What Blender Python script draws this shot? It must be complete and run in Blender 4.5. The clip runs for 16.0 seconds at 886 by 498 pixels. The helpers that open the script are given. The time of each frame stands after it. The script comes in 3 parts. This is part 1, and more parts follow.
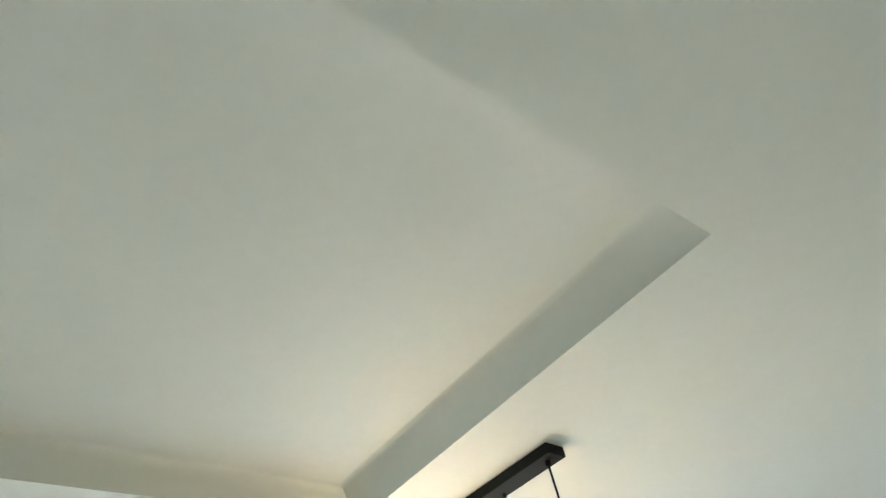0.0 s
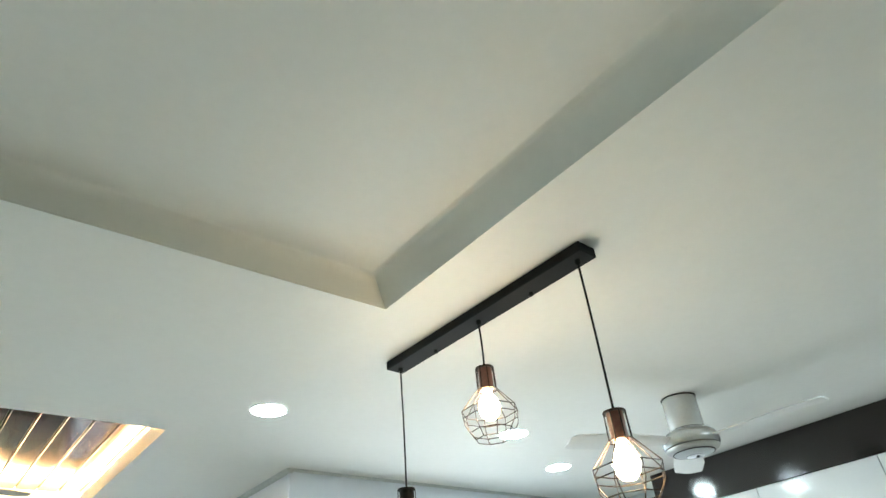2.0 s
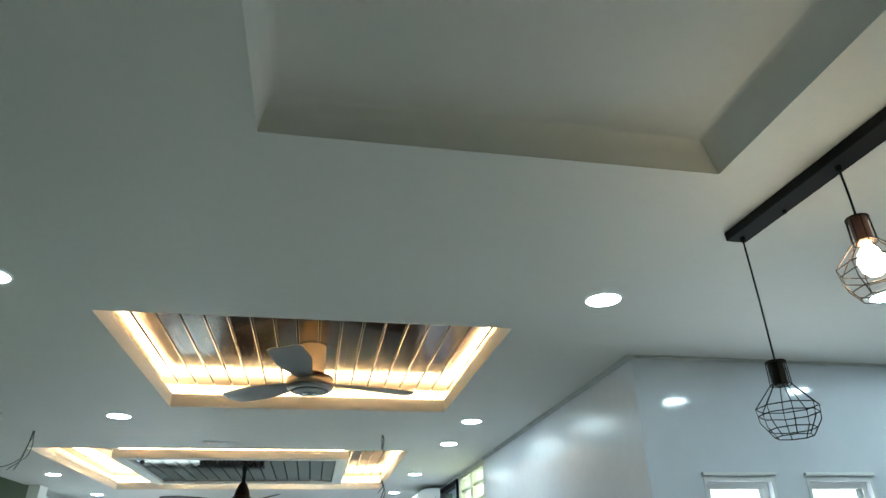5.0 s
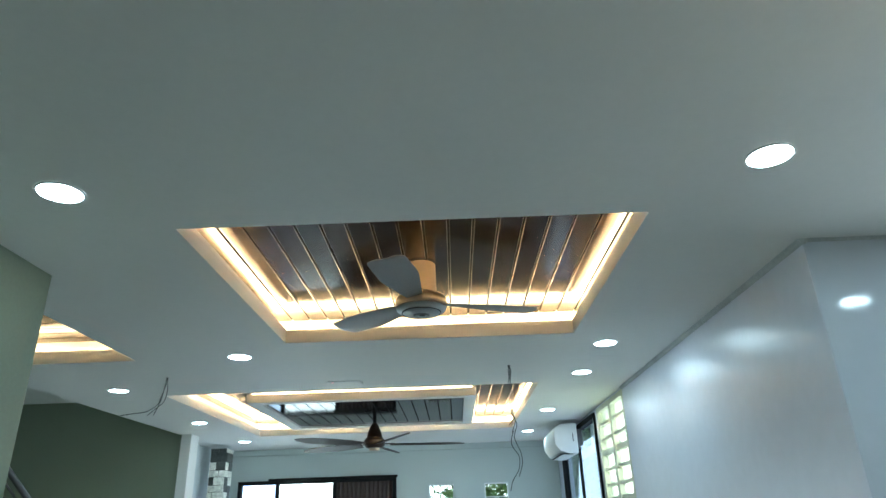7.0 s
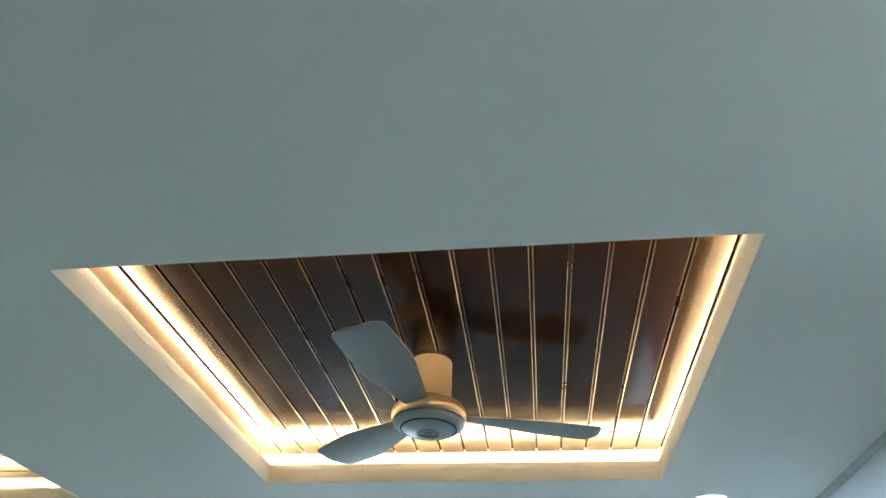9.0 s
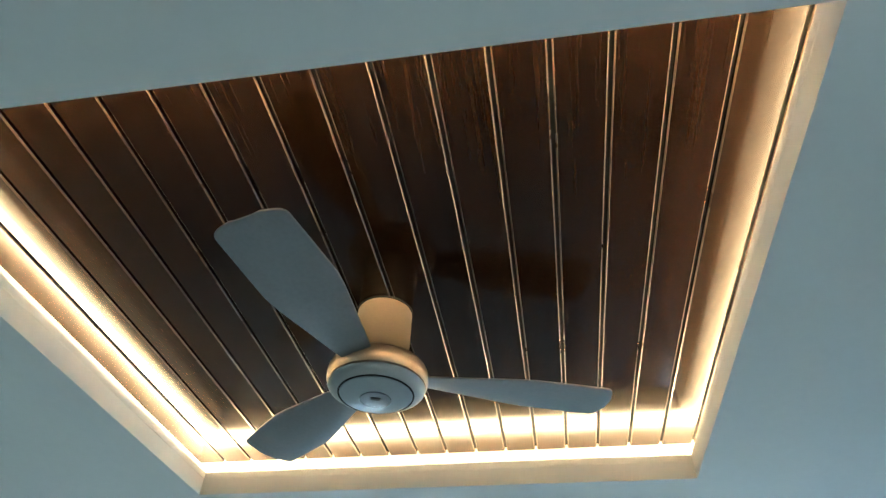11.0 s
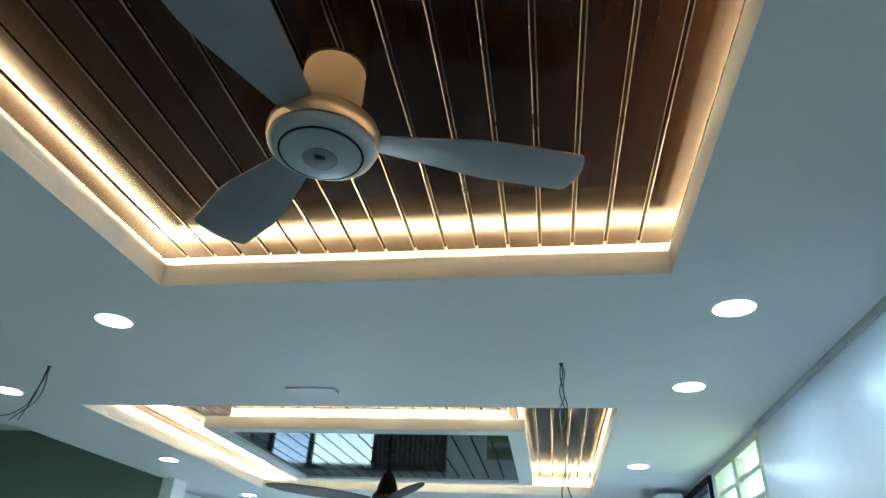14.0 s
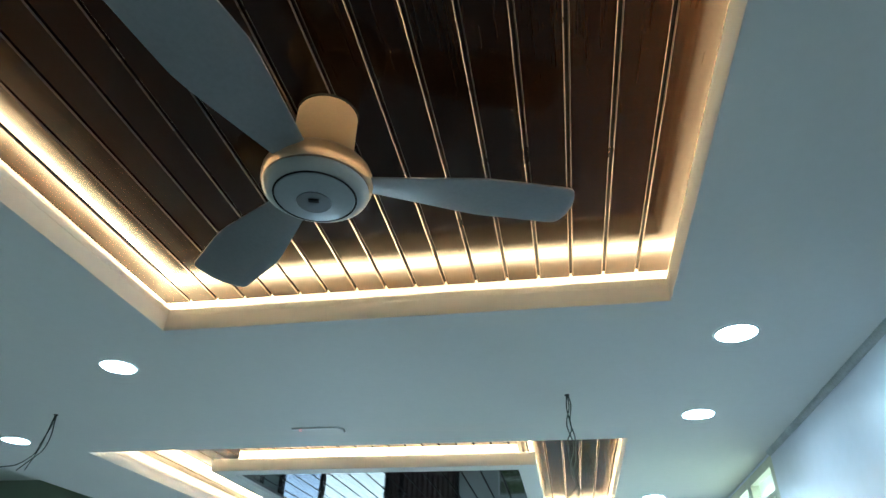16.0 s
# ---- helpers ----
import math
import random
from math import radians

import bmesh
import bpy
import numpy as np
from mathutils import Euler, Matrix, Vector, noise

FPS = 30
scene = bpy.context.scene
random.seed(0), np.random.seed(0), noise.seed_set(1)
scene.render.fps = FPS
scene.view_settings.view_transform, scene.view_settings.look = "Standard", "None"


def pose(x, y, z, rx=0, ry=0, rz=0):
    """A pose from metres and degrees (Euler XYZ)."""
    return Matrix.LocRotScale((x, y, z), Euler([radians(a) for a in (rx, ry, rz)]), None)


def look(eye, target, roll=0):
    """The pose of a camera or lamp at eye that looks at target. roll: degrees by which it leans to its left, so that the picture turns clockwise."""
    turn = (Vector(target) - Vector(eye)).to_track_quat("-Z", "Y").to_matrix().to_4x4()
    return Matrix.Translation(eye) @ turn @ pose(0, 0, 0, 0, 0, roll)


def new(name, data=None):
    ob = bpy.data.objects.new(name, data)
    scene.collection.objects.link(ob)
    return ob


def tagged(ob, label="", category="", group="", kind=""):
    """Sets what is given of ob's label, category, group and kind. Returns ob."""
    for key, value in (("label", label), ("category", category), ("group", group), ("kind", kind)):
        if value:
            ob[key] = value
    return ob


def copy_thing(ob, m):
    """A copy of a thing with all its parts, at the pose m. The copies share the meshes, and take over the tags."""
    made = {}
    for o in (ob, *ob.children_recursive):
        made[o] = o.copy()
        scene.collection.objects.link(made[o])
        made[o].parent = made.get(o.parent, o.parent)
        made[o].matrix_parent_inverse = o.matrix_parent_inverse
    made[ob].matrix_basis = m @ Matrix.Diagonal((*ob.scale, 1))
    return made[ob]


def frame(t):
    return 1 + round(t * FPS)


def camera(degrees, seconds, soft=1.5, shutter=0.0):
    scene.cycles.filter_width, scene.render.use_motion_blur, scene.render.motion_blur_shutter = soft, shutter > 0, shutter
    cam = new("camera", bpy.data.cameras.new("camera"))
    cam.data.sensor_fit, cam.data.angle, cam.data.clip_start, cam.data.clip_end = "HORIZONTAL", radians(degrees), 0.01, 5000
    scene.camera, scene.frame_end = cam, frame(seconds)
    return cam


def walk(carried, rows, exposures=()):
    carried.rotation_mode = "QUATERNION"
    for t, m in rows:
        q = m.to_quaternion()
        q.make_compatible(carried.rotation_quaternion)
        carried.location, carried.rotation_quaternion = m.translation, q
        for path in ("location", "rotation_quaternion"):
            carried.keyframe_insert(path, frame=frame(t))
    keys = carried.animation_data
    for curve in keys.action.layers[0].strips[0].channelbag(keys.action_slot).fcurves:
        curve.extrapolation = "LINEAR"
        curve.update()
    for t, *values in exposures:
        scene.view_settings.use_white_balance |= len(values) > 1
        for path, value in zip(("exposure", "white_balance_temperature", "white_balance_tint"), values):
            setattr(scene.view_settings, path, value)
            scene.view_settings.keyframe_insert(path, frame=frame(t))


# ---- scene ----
cam = camera(69.3, 16.0)
PATH = [
    (0, (0.063, -0.936, 1.878), (1.107, 0.044, 3.275), -13.8),
    (0.1, (0.079, -0.906, 1.879), (1.15, 0.096, 3.239), -14.1),
    (0.2, (0.087, -0.886, 1.873), (1.191, 0.116, 3.207), -14.0),
    (0.3, (0.1, -0.884, 1.861), (1.209, 0.143, 3.172), -12.3),
    (0.5, (0.075, -0.854, 1.802), (1.194, 0.172, 3.104), -11.3),
    (1, (0.115, -0.811, 1.75), (1.21, 0.322, 2.981), -7.5),
    (1.5, (0.159, -0.786, 1.775), (1.224, 0.442, 2.94), -6.2),
    (2, (0.134, -0.761, 1.695), (1.219, 0.489, 2.818), -5.8),
    (2.5, (0.174, -0.764, 1.732), (1.229, 0.568, 2.788), -5.5),
    (3, (0.145, -0.755, 1.721), (1.089, 0.659, 2.775), -3.9),
    (3.5, (0.139, -0.734, 1.73), (0.936, 0.777, 2.769), -3.1),
    (4, (0.129, -0.709, 1.739), (0.742, 0.929, 2.708), -2.1),
    (4.2, (0.098, -0.717, 1.714), (0.668, 0.947, 2.667), -2.3),
    (4.5, (0.06, -0.703, 1.699), (0.555, 0.992, 2.637), -2.5),
    (5, (0.06, -0.654, 1.68), (0.403, 1.095, 2.588), -1.4),
    (5.2, (0.067, -0.63, 1.671), (0.361, 1.137, 2.561), -1.5),
    (7.3, (0.174, 0.029, 1.618), (0.148, 1.87, 2.398), -1.8),
    (7.5, (0.213, 0.147, 1.611), (0.18, 1.956, 2.462), -1.5),
    (8, (0.342, 0.418, 1.662), (0.179, 2.137, 2.673), 0.9),
    (8.5, (0.402, 0.619, 1.657), (0.174, 2.279, 2.749), 1.4),
    (8.7, (0.352, 0.739, 1.696), (0.121, 2.343, 2.868), 2.0),
    (11, (0.443, 1.641, 1.781), (0.165, 3.092, 3.129), 2.5),
    (11.5, (0.421, 1.856, 1.764), (0.209, 3.383, 3.039), 1.1),
    (12, (0.466, 1.932, 1.758), (0.179, 3.466, 3.009), 2.1),
    (12.5, (0.494, 1.956, 1.733), (0.23, 3.543, 2.921), 2.6),
    (13, (0.512, 1.961, 1.716), (0.21, 3.645, 2.753), 4.1),
    (13.5, (0.513, 1.952, 1.704), (0.205, 3.658, 2.7), 3.5),
    (14, (0.513, 1.958, 1.695), (0.21, 3.669, 2.684), 3.2),
    (14.5, (0.522, 1.959, 1.693), (0.243, 3.667, 2.694), 2.2),
    (15, (0.543, 1.947, 1.706), (0.283, 3.626, 2.762), 0.9),
    (15.5, (0.545, 1.938, 1.708), (0.26, 3.608, 2.77), 0.7),
    (16, (0.548, 1.942, 1.698), (0.228, 3.598, 2.772), 1.6),
]
EXPOSURES = [(0.0, 1.82, 6600, 6), (1.0, 1.72, 6500, 5), (2.5, 1.50, 6380, 4), (3.5, 1.23, 6300, 3), (4.0, 0.90, 6230, 2), (4.5, 0.10, 6150, 0), (5.0, 0.40, 6080, 0), (7.4, 0.33, 5580, -2), (8.0, 0.48, 5540, -2), (8.5, 0.78, 5540, -2), (11.0, 0.78, 5250, -4), (11.5, 0.52, 5200, -4), (12.5, 0.58, 5170, -5), (14.0, 0.32, 5150, -5), (16.0, 0.32, 5170, -5)]
walk(cam, [(t, look(eye, target, roll)) for t, eye, target, roll in PATH], EXPOSURES)

# ---- world and sun ----
world = bpy.data.worlds.new("sky")
scene.world = world
world.use_nodes = True
wn = world.node_tree
sky = wn.nodes.new("ShaderNodeTexSky")
sky.sky_type = 'NISHITA'
sky.sun_disc = False
sky.sun_elevation = radians(52)
sky.sun_rotation = radians(248)
wn.links.new(sky.outputs[0], wn.nodes["Background"].inputs[0])
wn.nodes["Background"].inputs[1].default_value = 0.15
sun = new("sun", bpy.data.lights.new("sun", 'SUN'))
sun.data.energy, sun.data.angle, sun.data.color = 3.0, radians(0.6), (1, 0.95, 0.88)
sun.matrix_world = look((-10, -4, 14), (0, 0, 0))
DOWNLIGHT, COVE, BULB, WINDOW = 78.0, 125.0, 37.0, 4.0


def window_light(name, place, target, w, h, watts):
    """Sky light that comes in through a window's opening."""
    d = bpy.data.lights.new(name, 'AREA')
    d.shape, d.size, d.size_y, d.energy, d.color = 'RECTANGLE', w, h, watts, (0.93, 0.97, 1.0)
    ob = new(name, d)
    ob.matrix_world = look(place, target)
    return ob


for wx in (2.235, 2.835):
    window_light("window_light_kitchen", (wx, 2.56, 1.6), (wx, 0, 1.7), 0.34, 0.9, WINDOW)
window_light("window_light_door", (-2.0, 10.5, 1.25), (-2.0, 0, 1.4), 2.6, 2.2, 60.0)
window_light("window_light_vent", (1.83, 6.62, 1.9), (0, 6.62, 2.0), 1.0, 1.5, 25.0)
window_light("window_light_slider", (1.83, 8.5, 1.5), (0, 8.5, 1.7), 2.2, 2.2, 40.0)

# ---- materials ----


def material(name, color, rough=0.5, metal=0.0, vary=0.06, scale=6.0, fine=90.0, bump=0.08, stretch=(1, 1, 1), coat=0.0, rough_vary=0.08, dark=None):
    """A surface with variation at two scales: broad blotches and fine grain, with relief."""
    m = bpy.data.materials.new(name)
    m.use_nodes = True
    t = m.node_tree
    bsdf = t.nodes["Principled BSDF"]
    geo = t.nodes.new("ShaderNodeTexCoord")
    mp = t.nodes.new("ShaderNodeMapping")
    mp.inputs["Scale"].default_value = stretch
    t.links.new(geo.outputs["Object"], mp.inputs[0])
    broad, grain = t.nodes.new("ShaderNodeTexNoise"), t.nodes.new("ShaderNodeTexNoise")
    for n, s, d in ((broad, scale, 3), (grain, fine, 4)):
        n.inputs["Scale"].default_value = s
        n.inputs["Detail"].default_value = d
        t.links.new(mp.outputs[0], n.inputs["Vector"])
    add = t.nodes.new("ShaderNodeMath")
    add.operation = 'MULTIPLY_ADD'
    add.inputs[1].default_value, add.inputs[2].default_value = 0.45, 0
    t.links.new(grain.outputs[0], add.inputs[0])
    both = t.nodes.new("ShaderNodeMath")
    both.operation = 'MULTIPLY_ADD'
    both.inputs[1].default_value = 0.55
    t.links.new(broad.outputs[0], both.inputs[0])
    t.links.new(add.outputs[0], both.inputs[2])
    ramp = t.nodes.new("ShaderNodeValToRGB")
    low = dark if dark else tuple(c * (1 - 2.2 * vary) for c in color)
    high = tuple(min(1, c * (1 + 1.6 * vary)) for c in color)
    ramp.color_ramp.elements[0].position, ramp.color_ramp.elements[1].position = 0.32, 0.68
    ramp.color_ramp.elements[0].color, ramp.color_ramp.elements[1].color = (*low, 1), (*high, 1)
    t.links.new(both.outputs[0], ramp.inputs[0])
    t.links.new(ramp.outputs[0], bsdf.inputs["Base Color"])
    rr = t.nodes.new("ShaderNodeMapRange")
    rr.inputs["To Min"].default_value, rr.inputs["To Max"].default_value = max(0.02, rough - rough_vary), min(1, rough + rough_vary)
    t.links.new(broad.outputs[0], rr.inputs[0])
    t.links.new(rr.outputs[0], bsdf.inputs["Roughness"])
    bsdf.inputs["Metallic"].default_value = metal
    bsdf.inputs["Coat Weight"].default_value = coat
    bsdf.inputs["Coat Roughness"].default_value = 0.06
    if bump:
        b = t.nodes.new("ShaderNodeBump")
        b.inputs["Strength"].default_value, b.inputs["Distance"].default_value = bump, 0.004
        t.links.new(both.outputs[0], b.inputs["Height"])
        t.links.new(b.outputs[0], bsdf.inputs["Normal"])
    return m


def glow(name, color, strength):
    m = bpy.data.materials.new(name)
    m.use_nodes = True
    b = m.node_tree.nodes["Principled BSDF"]
    b.inputs["Base Color"].default_value = (0.8, 0.8, 0.8, 1)
    b.inputs["Emission Color"].default_value = (*color, 1)
    b.inputs["Emission Strength"].default_value = strength
    return m


def glass(name, color=(1, 1, 1), rough=0.0):
    m = bpy.data.materials.new(name)
    m.use_nodes = True
    b = m.node_tree.nodes["Principled BSDF"]
    b.inputs["Base Color"].default_value = (*color, 1)
    b.inputs["Transmission Weight"].default_value = 1
    b.inputs["Roughness"].default_value = rough
    b.inputs["IOR"].default_value = 1.45
    return m


PLASTER = material("ceiling_plaster_paint", (0.79, 0.79, 0.76), 0.6, vary=0.012, scale=1.3, fine=30, bump=0.05)
WALL = material("wall_paint_pale_grey", (0.60, 0.64, 0.65), 0.55, vary=0.02, scale=1.5, fine=60)
OLIVE = material("wall_paint_olive", (0.28, 0.325, 0.245), 0.6, vary=0.03, scale=1.2, fine=60)
GREEN_GREY = material("wall_paint_green_grey", (0.44, 0.50, 0.42), 0.6, vary=0.02, scale=1.5, fine=60)
TILE_WALL = material("glossy_white_wall_tile", (0.75, 0.77, 0.85), 0.31, vary=0.02, scale=1.2, fine=12, bump=0.06, rough_vary=0.04)
TILE_KITCHEN = material("polished_white_wall_tile", (0.66, 0.70, 0.77), 0.09, vary=0.02, scale=2.0, fine=10, bump=0.10, rough_vary=0.03)
PANEL = material("glossy_brown_wood_panel", (0.0062, 0.0031, 0.0012), 0.145, vary=0.2, scale=2.2, fine=14, bump=0, stretch=(14, 0.35, 8), rough_vary=0.02, dark=(0.0022, 0.0011, 0.0005))
PANEL_CROSS = material("glossy_brown_wood_panel_crosswise", (0.0062, 0.0031, 0.0012), 0.145, vary=0.2, scale=2.2, fine=14, bump=0, stretch=(0.35, 14, 8), rough_vary=0.02, dark=(0.0022, 0.0011, 0.0005))
for m in (PANEL, PANEL_CROSS):
    m.node_tree.nodes["Principled BSDF"].inputs["Specular IOR Level"].default_value = 0.11
# Chamfer faces beside each groove, coloured paler than the boards.
GROOVE = material("tan_groove_edge", (0.055, 0.04, 0.027), 0.3, vary=0.08)
PANEL_DARK = material("polished_black_brown_panel", (0.016, 0.012, 0.011), 0.06, vary=0.2, scale=2.2, fine=14, bump=0.012, stretch=(14, 0.6, 8), rough_vary=0.02)
PANEL_DARK.node_tree.nodes["Principled BSDF"].inputs["Specular IOR Level"].default_value = 0.12
# Grey that paints the soft shade along the tops of the tiled walls.
CORNER_SHADE = material("grey_corner_shade", (0.57, 0.60, 0.60), 0.85, vary=0.1)
BLACK = material("black_powder_coat", (0.010, 0.011, 0.011), 0.68, vary=0.1, fine=200)
BLACK.node_tree.nodes["Principled BSDF"].inputs["Specular IOR Level"].default_value = 0.15
# Bronze is the hall fan's metal, and the bulb's warm light on lit cages.
BRONZE = material("bronze_fan_and_lit_wire", (0.05, 0.034, 0.026), 0.35, metal=0.8, vary=0.1)
# Warm bulb light put into the colour of the lit pendants' sockets.
SOCKET_LIT = material("bulb_lit_socket", (0.24, 0.11, 0.08), 0.38, vary=0.12)
CHAMPAGNE = material("champagne_fan_enamel", (0.50, 0.39, 0.28), 0.34, metal=0.6, vary=0.03, fine=150, coat=0.0)
UNDERSIDE = material("silver_grey_fan_underside", (0.42, 0.43, 0.42), 0.3, metal=0.35, vary=0.03, fine=150)
FAN_GREY = material("grey_fan_cap", (0.33, 0.36, 0.38), 0.3, vary=0.03, coat=0.2)
BLADE_PALE = material("pale_fan_blade", (0.72, 0.72, 0.70), 0.5, vary=0.02)
BLADE = material("grey_fan_blade", (0.22, 0.22, 0.225), 0.35, metal=0.2, vary=0.05)
SILVER = material("silver_fan_enamel", (0.62, 0.63, 0.64), 0.22, metal=0.6, vary=0.03)
WALNUT = material("dark_walnut_blade", (0.028, 0.019, 0.015), 0.5, vary=0.2, stretch=(4, 30, 30))
DARK_GLOSS = material("glossy_dark_brown_laminate", (0.012, 0.009, 0.008), 0.08, vary=0.05, stretch=(8, 1, 8), coat=0.15, rough_vary=0.02)
WHITE_GLOSS = material("glossy_white_laminate", (0.78, 0.80, 0.82), 0.12, vary=0.01, coat=0.4, rough_vary=0.03)
WHITE_PLASTIC = material("white_plastic", (0.80, 0.81, 0.80), 0.35, vary=0.015)
CREAM = material("cream_painted_vent_block", (0.72, 0.72, 0.58), 0.6, vary=0.05, scale=8)
ALU = material("white_window_aluminium", (0.72, 0.74, 0.74), 0.4, vary=0.02)
STONE_LIGHT = material("pale_split_stone", (0.62, 0.60, 0.53), 0.8, vary=0.2, scale=20, bump=0.5)
STONE_DARK = material("dark_split_stone", (0.05, 0.055, 0.05), 0.8, vary=0.2, scale=20, bump=0.5)
FLOOR = material("polished_floor_tile", (0.46, 0.44, 0.41), 0.3, vary=0.04, scale=2, fine=40)
CABLE = material("dark_cable_sheath", (0.035, 0.05, 0.04), 0.5, vary=0.1)
CURTAIN = material("brown_curtain_cloth", (0.08, 0.06, 0.055), 0.9, vary=0.1, stretch=(30, 30, 1))
NORTH_PAINT = material("wall_paint_green_tinted_grey", (0.49, 0.55, 0.53), 0.55, vary=0.02, scale=1.5, fine=60)
GRASS = material("grass_lawn", (0.07, 0.12, 0.03), 0.9, vary=0.3, scale=2, fine=60, bump=0.6)
LEAF = material("hedge_leaf", (0.19, 0.30, 0.09), 0.55, vary=0.35, scale=3)
LEAF.node_tree.nodes["Principled BSDF"].inputs["Transmission Weight"].default_value = 0.35
STEEL = material("dull_steel_rail", (0.12, 0.12, 0.12), 0.35, metal=0.7)
TINTED = glass("blue_tinted_glass", (0.48, 0.56, 0.72))
FROSTED = glass("frosted_pale_green_glass", (0.88, 0.93, 0.74), 0.5)
CLEAR = glass("clear_glass", (0.95, 0.98, 0.97))
LENS = material("dark_sensor_lens", (0.11, 0.125, 0.14), 0.2, vary=0.02, coat=1.0)
LED_WARM = glow("warm_led_strip", (1.0, 0.59, 0.28), COVE)
LED_WARM_NARROW = glow("soft_warm_led_strip", (1.0, 0.59, 0.28), COVE * 0.24)
LED_WARM_WIDE = glow("bright_warm_led_strip", (1.0, 0.59, 0.28), COVE * 0.75)
LED_COOL = glow("cool_white_led", (0.78, 0.94, 1.0), DOWNLIGHT)
LAMP = glow("warm_filament_bulb", (1.0, 0.74, 0.44), BULB)
RED_LED = glow("red_indicator", (1.0, 0.08, 0.08), 1.2)

# ---- mesh helpers ----


def mesh_of(bm, mat, smooth=False):
    bmesh.ops.recalc_face_normals(bm, faces=bm.faces)
    me = bpy.data.meshes.new("mesh")
    bm.to_mesh(me)
    bm.free()
    for m in (mat if isinstance(mat, (list, tuple)) else [mat]):
        me.materials.append(m)
    if smooth:
        for p in me.polygons:
            p.use_smooth = True
        me.set_sharp_from_angle(angle=radians(38))
    return me


def part(name, bm, mat, parent=None, label="", smooth=False, at=None):
    ob = new(name, mesh_of(bm, mat, smooth))
    if parent:
        ob.parent = parent
    if at is not None:
        ob.matrix_basis = at
    if label:
        ob["label"] = label
    return ob


def thing(name, label, category, at=(0, 0, 0), group="", kind="", turn=0):
    ob = new(name)
    ob.empty_display_size = 0.05
    ob.matrix_basis = pose(*at, 0, 0, turn)
    return tagged(ob, label, category, group, kind)


def structure(name, bm, mat, label, category, smooth=False):
    return tagged(part(name, bm, mat, smooth=smooth), label, category, kind="structure")


def add_box(bm, x0, x1, y0, y1, z0, z1, bevel=0.0, index=0):
    r = bmesh.ops.create_cube(bm, size=1)
    vs = r["verts"]
    for v in vs:
        v.co = Vector((x0 + (v.co.x + 0.5) * (x1 - x0), y0 + (v.co.y + 0.5) * (y1 - y0), z0 + (v.co.z + 0.5) * (z1 - z0)))
    fs = {f for v in vs for f in v.link_faces}
    for f in fs:
        f.material_index = index
    if bevel:
        bmesh.ops.bevel(bm, geom=list({e for v in vs for e in v.link_edges}), offset=bevel, segments=2, affect='EDGES', profile=0.5)
    return bm


def box(x0, x1, y0, y1, z0, z1, bevel=0.0):
    return add_box(bmesh.new(), x0, x1, y0, y1, z0, z1, bevel)


def add_lathe(bm, profile, n=40, at=(0, 0, 0)):
    """Turn a profile of (radius, height) round the z axis."""
    rings = []
    for r, z in profile:
        if r < 1e-6:
            rings.append([bm.verts.new((at[0], at[1], at[2] + z))])
        else:
            rings.append([bm.verts.new((at[0] + r * math.cos(2 * math.pi * k / n), at[1] + r * math.sin(2 * math.pi * k / n), at[2] + z)) for k in range(n)])
    for a, b in zip(rings, rings[1:]):
        for k in range(n):
            q = [a[k % len(a)], a[(k + 1) % len(a)], b[(k + 1) % len(b)], b[k % len(b)]]
            q = list(dict.fromkeys(q))
            if len(q) > 2:
                bm.faces.new(q)
    return bm


def lathe(profile, n=40):
    return add_lathe(bmesh.new(), profile, n)


def add_tube(bm, pts, r, n=8, closed=False):
    """A round wire through points."""
    pts = [Vector(p) for p in pts]
    rings = []
    ref = Vector((0.31, 0.17, 0.93))
    for i, p in enumerate(pts):
        if closed:
            d = pts[(i + 1) % len(pts)] - pts[i - 1]
        else:
            d = pts[min(i + 1, len(pts) - 1)] - pts[max(i - 1, 0)]
        d.normalize()
        a = d.cross(ref).normalized()
        b = d.cross(a)
        rings.append([bm.verts.new(p + r * (math.cos(2 * math.pi * k / n) * a + math.sin(2 * math.pi * k / n) * b)) for k in range(n)])
    pairs = list(zip(rings, rings[1:])) + ([(rings[-1], rings[0])] if closed else [])
    for a, b in pairs:
        for k in range(n):
            bm.faces.new((a[k], a[(k + 1) % n], b[(k + 1) % n], b[k]))
    if not closed:
        bm.faces.new(rings[0])
        bm.faces.new(rings[-1])
    return bm


def tube(pts, r, n=8, closed=False):
    return add_tube(bmesh.new(), pts, r, n, closed)


def smooth_line(pts, steps=8):
    """Catmull-Rom through the points."""
    p = [Vector(q) for q in pts]
    p = [2 * p[0] - p[1]] + p + [2 * p[-1] - p[-2]]
    out = []
    for i in range(1, len(p) - 2):
        for s in range(steps):
            u = s / steps
            out.append(0.5 * ((2 * p[i]) + (p[i + 1] - p[i - 1]) * u + (2 * p[i - 1] - 5 * p[i] + 4 * p[i + 1] - p[i + 2]) * u * u + (3 * p[i] - p[i - 1] - 3 * p[i + 1] + p[i + 2]) * u ** 3))
    return out + [p[-2]]


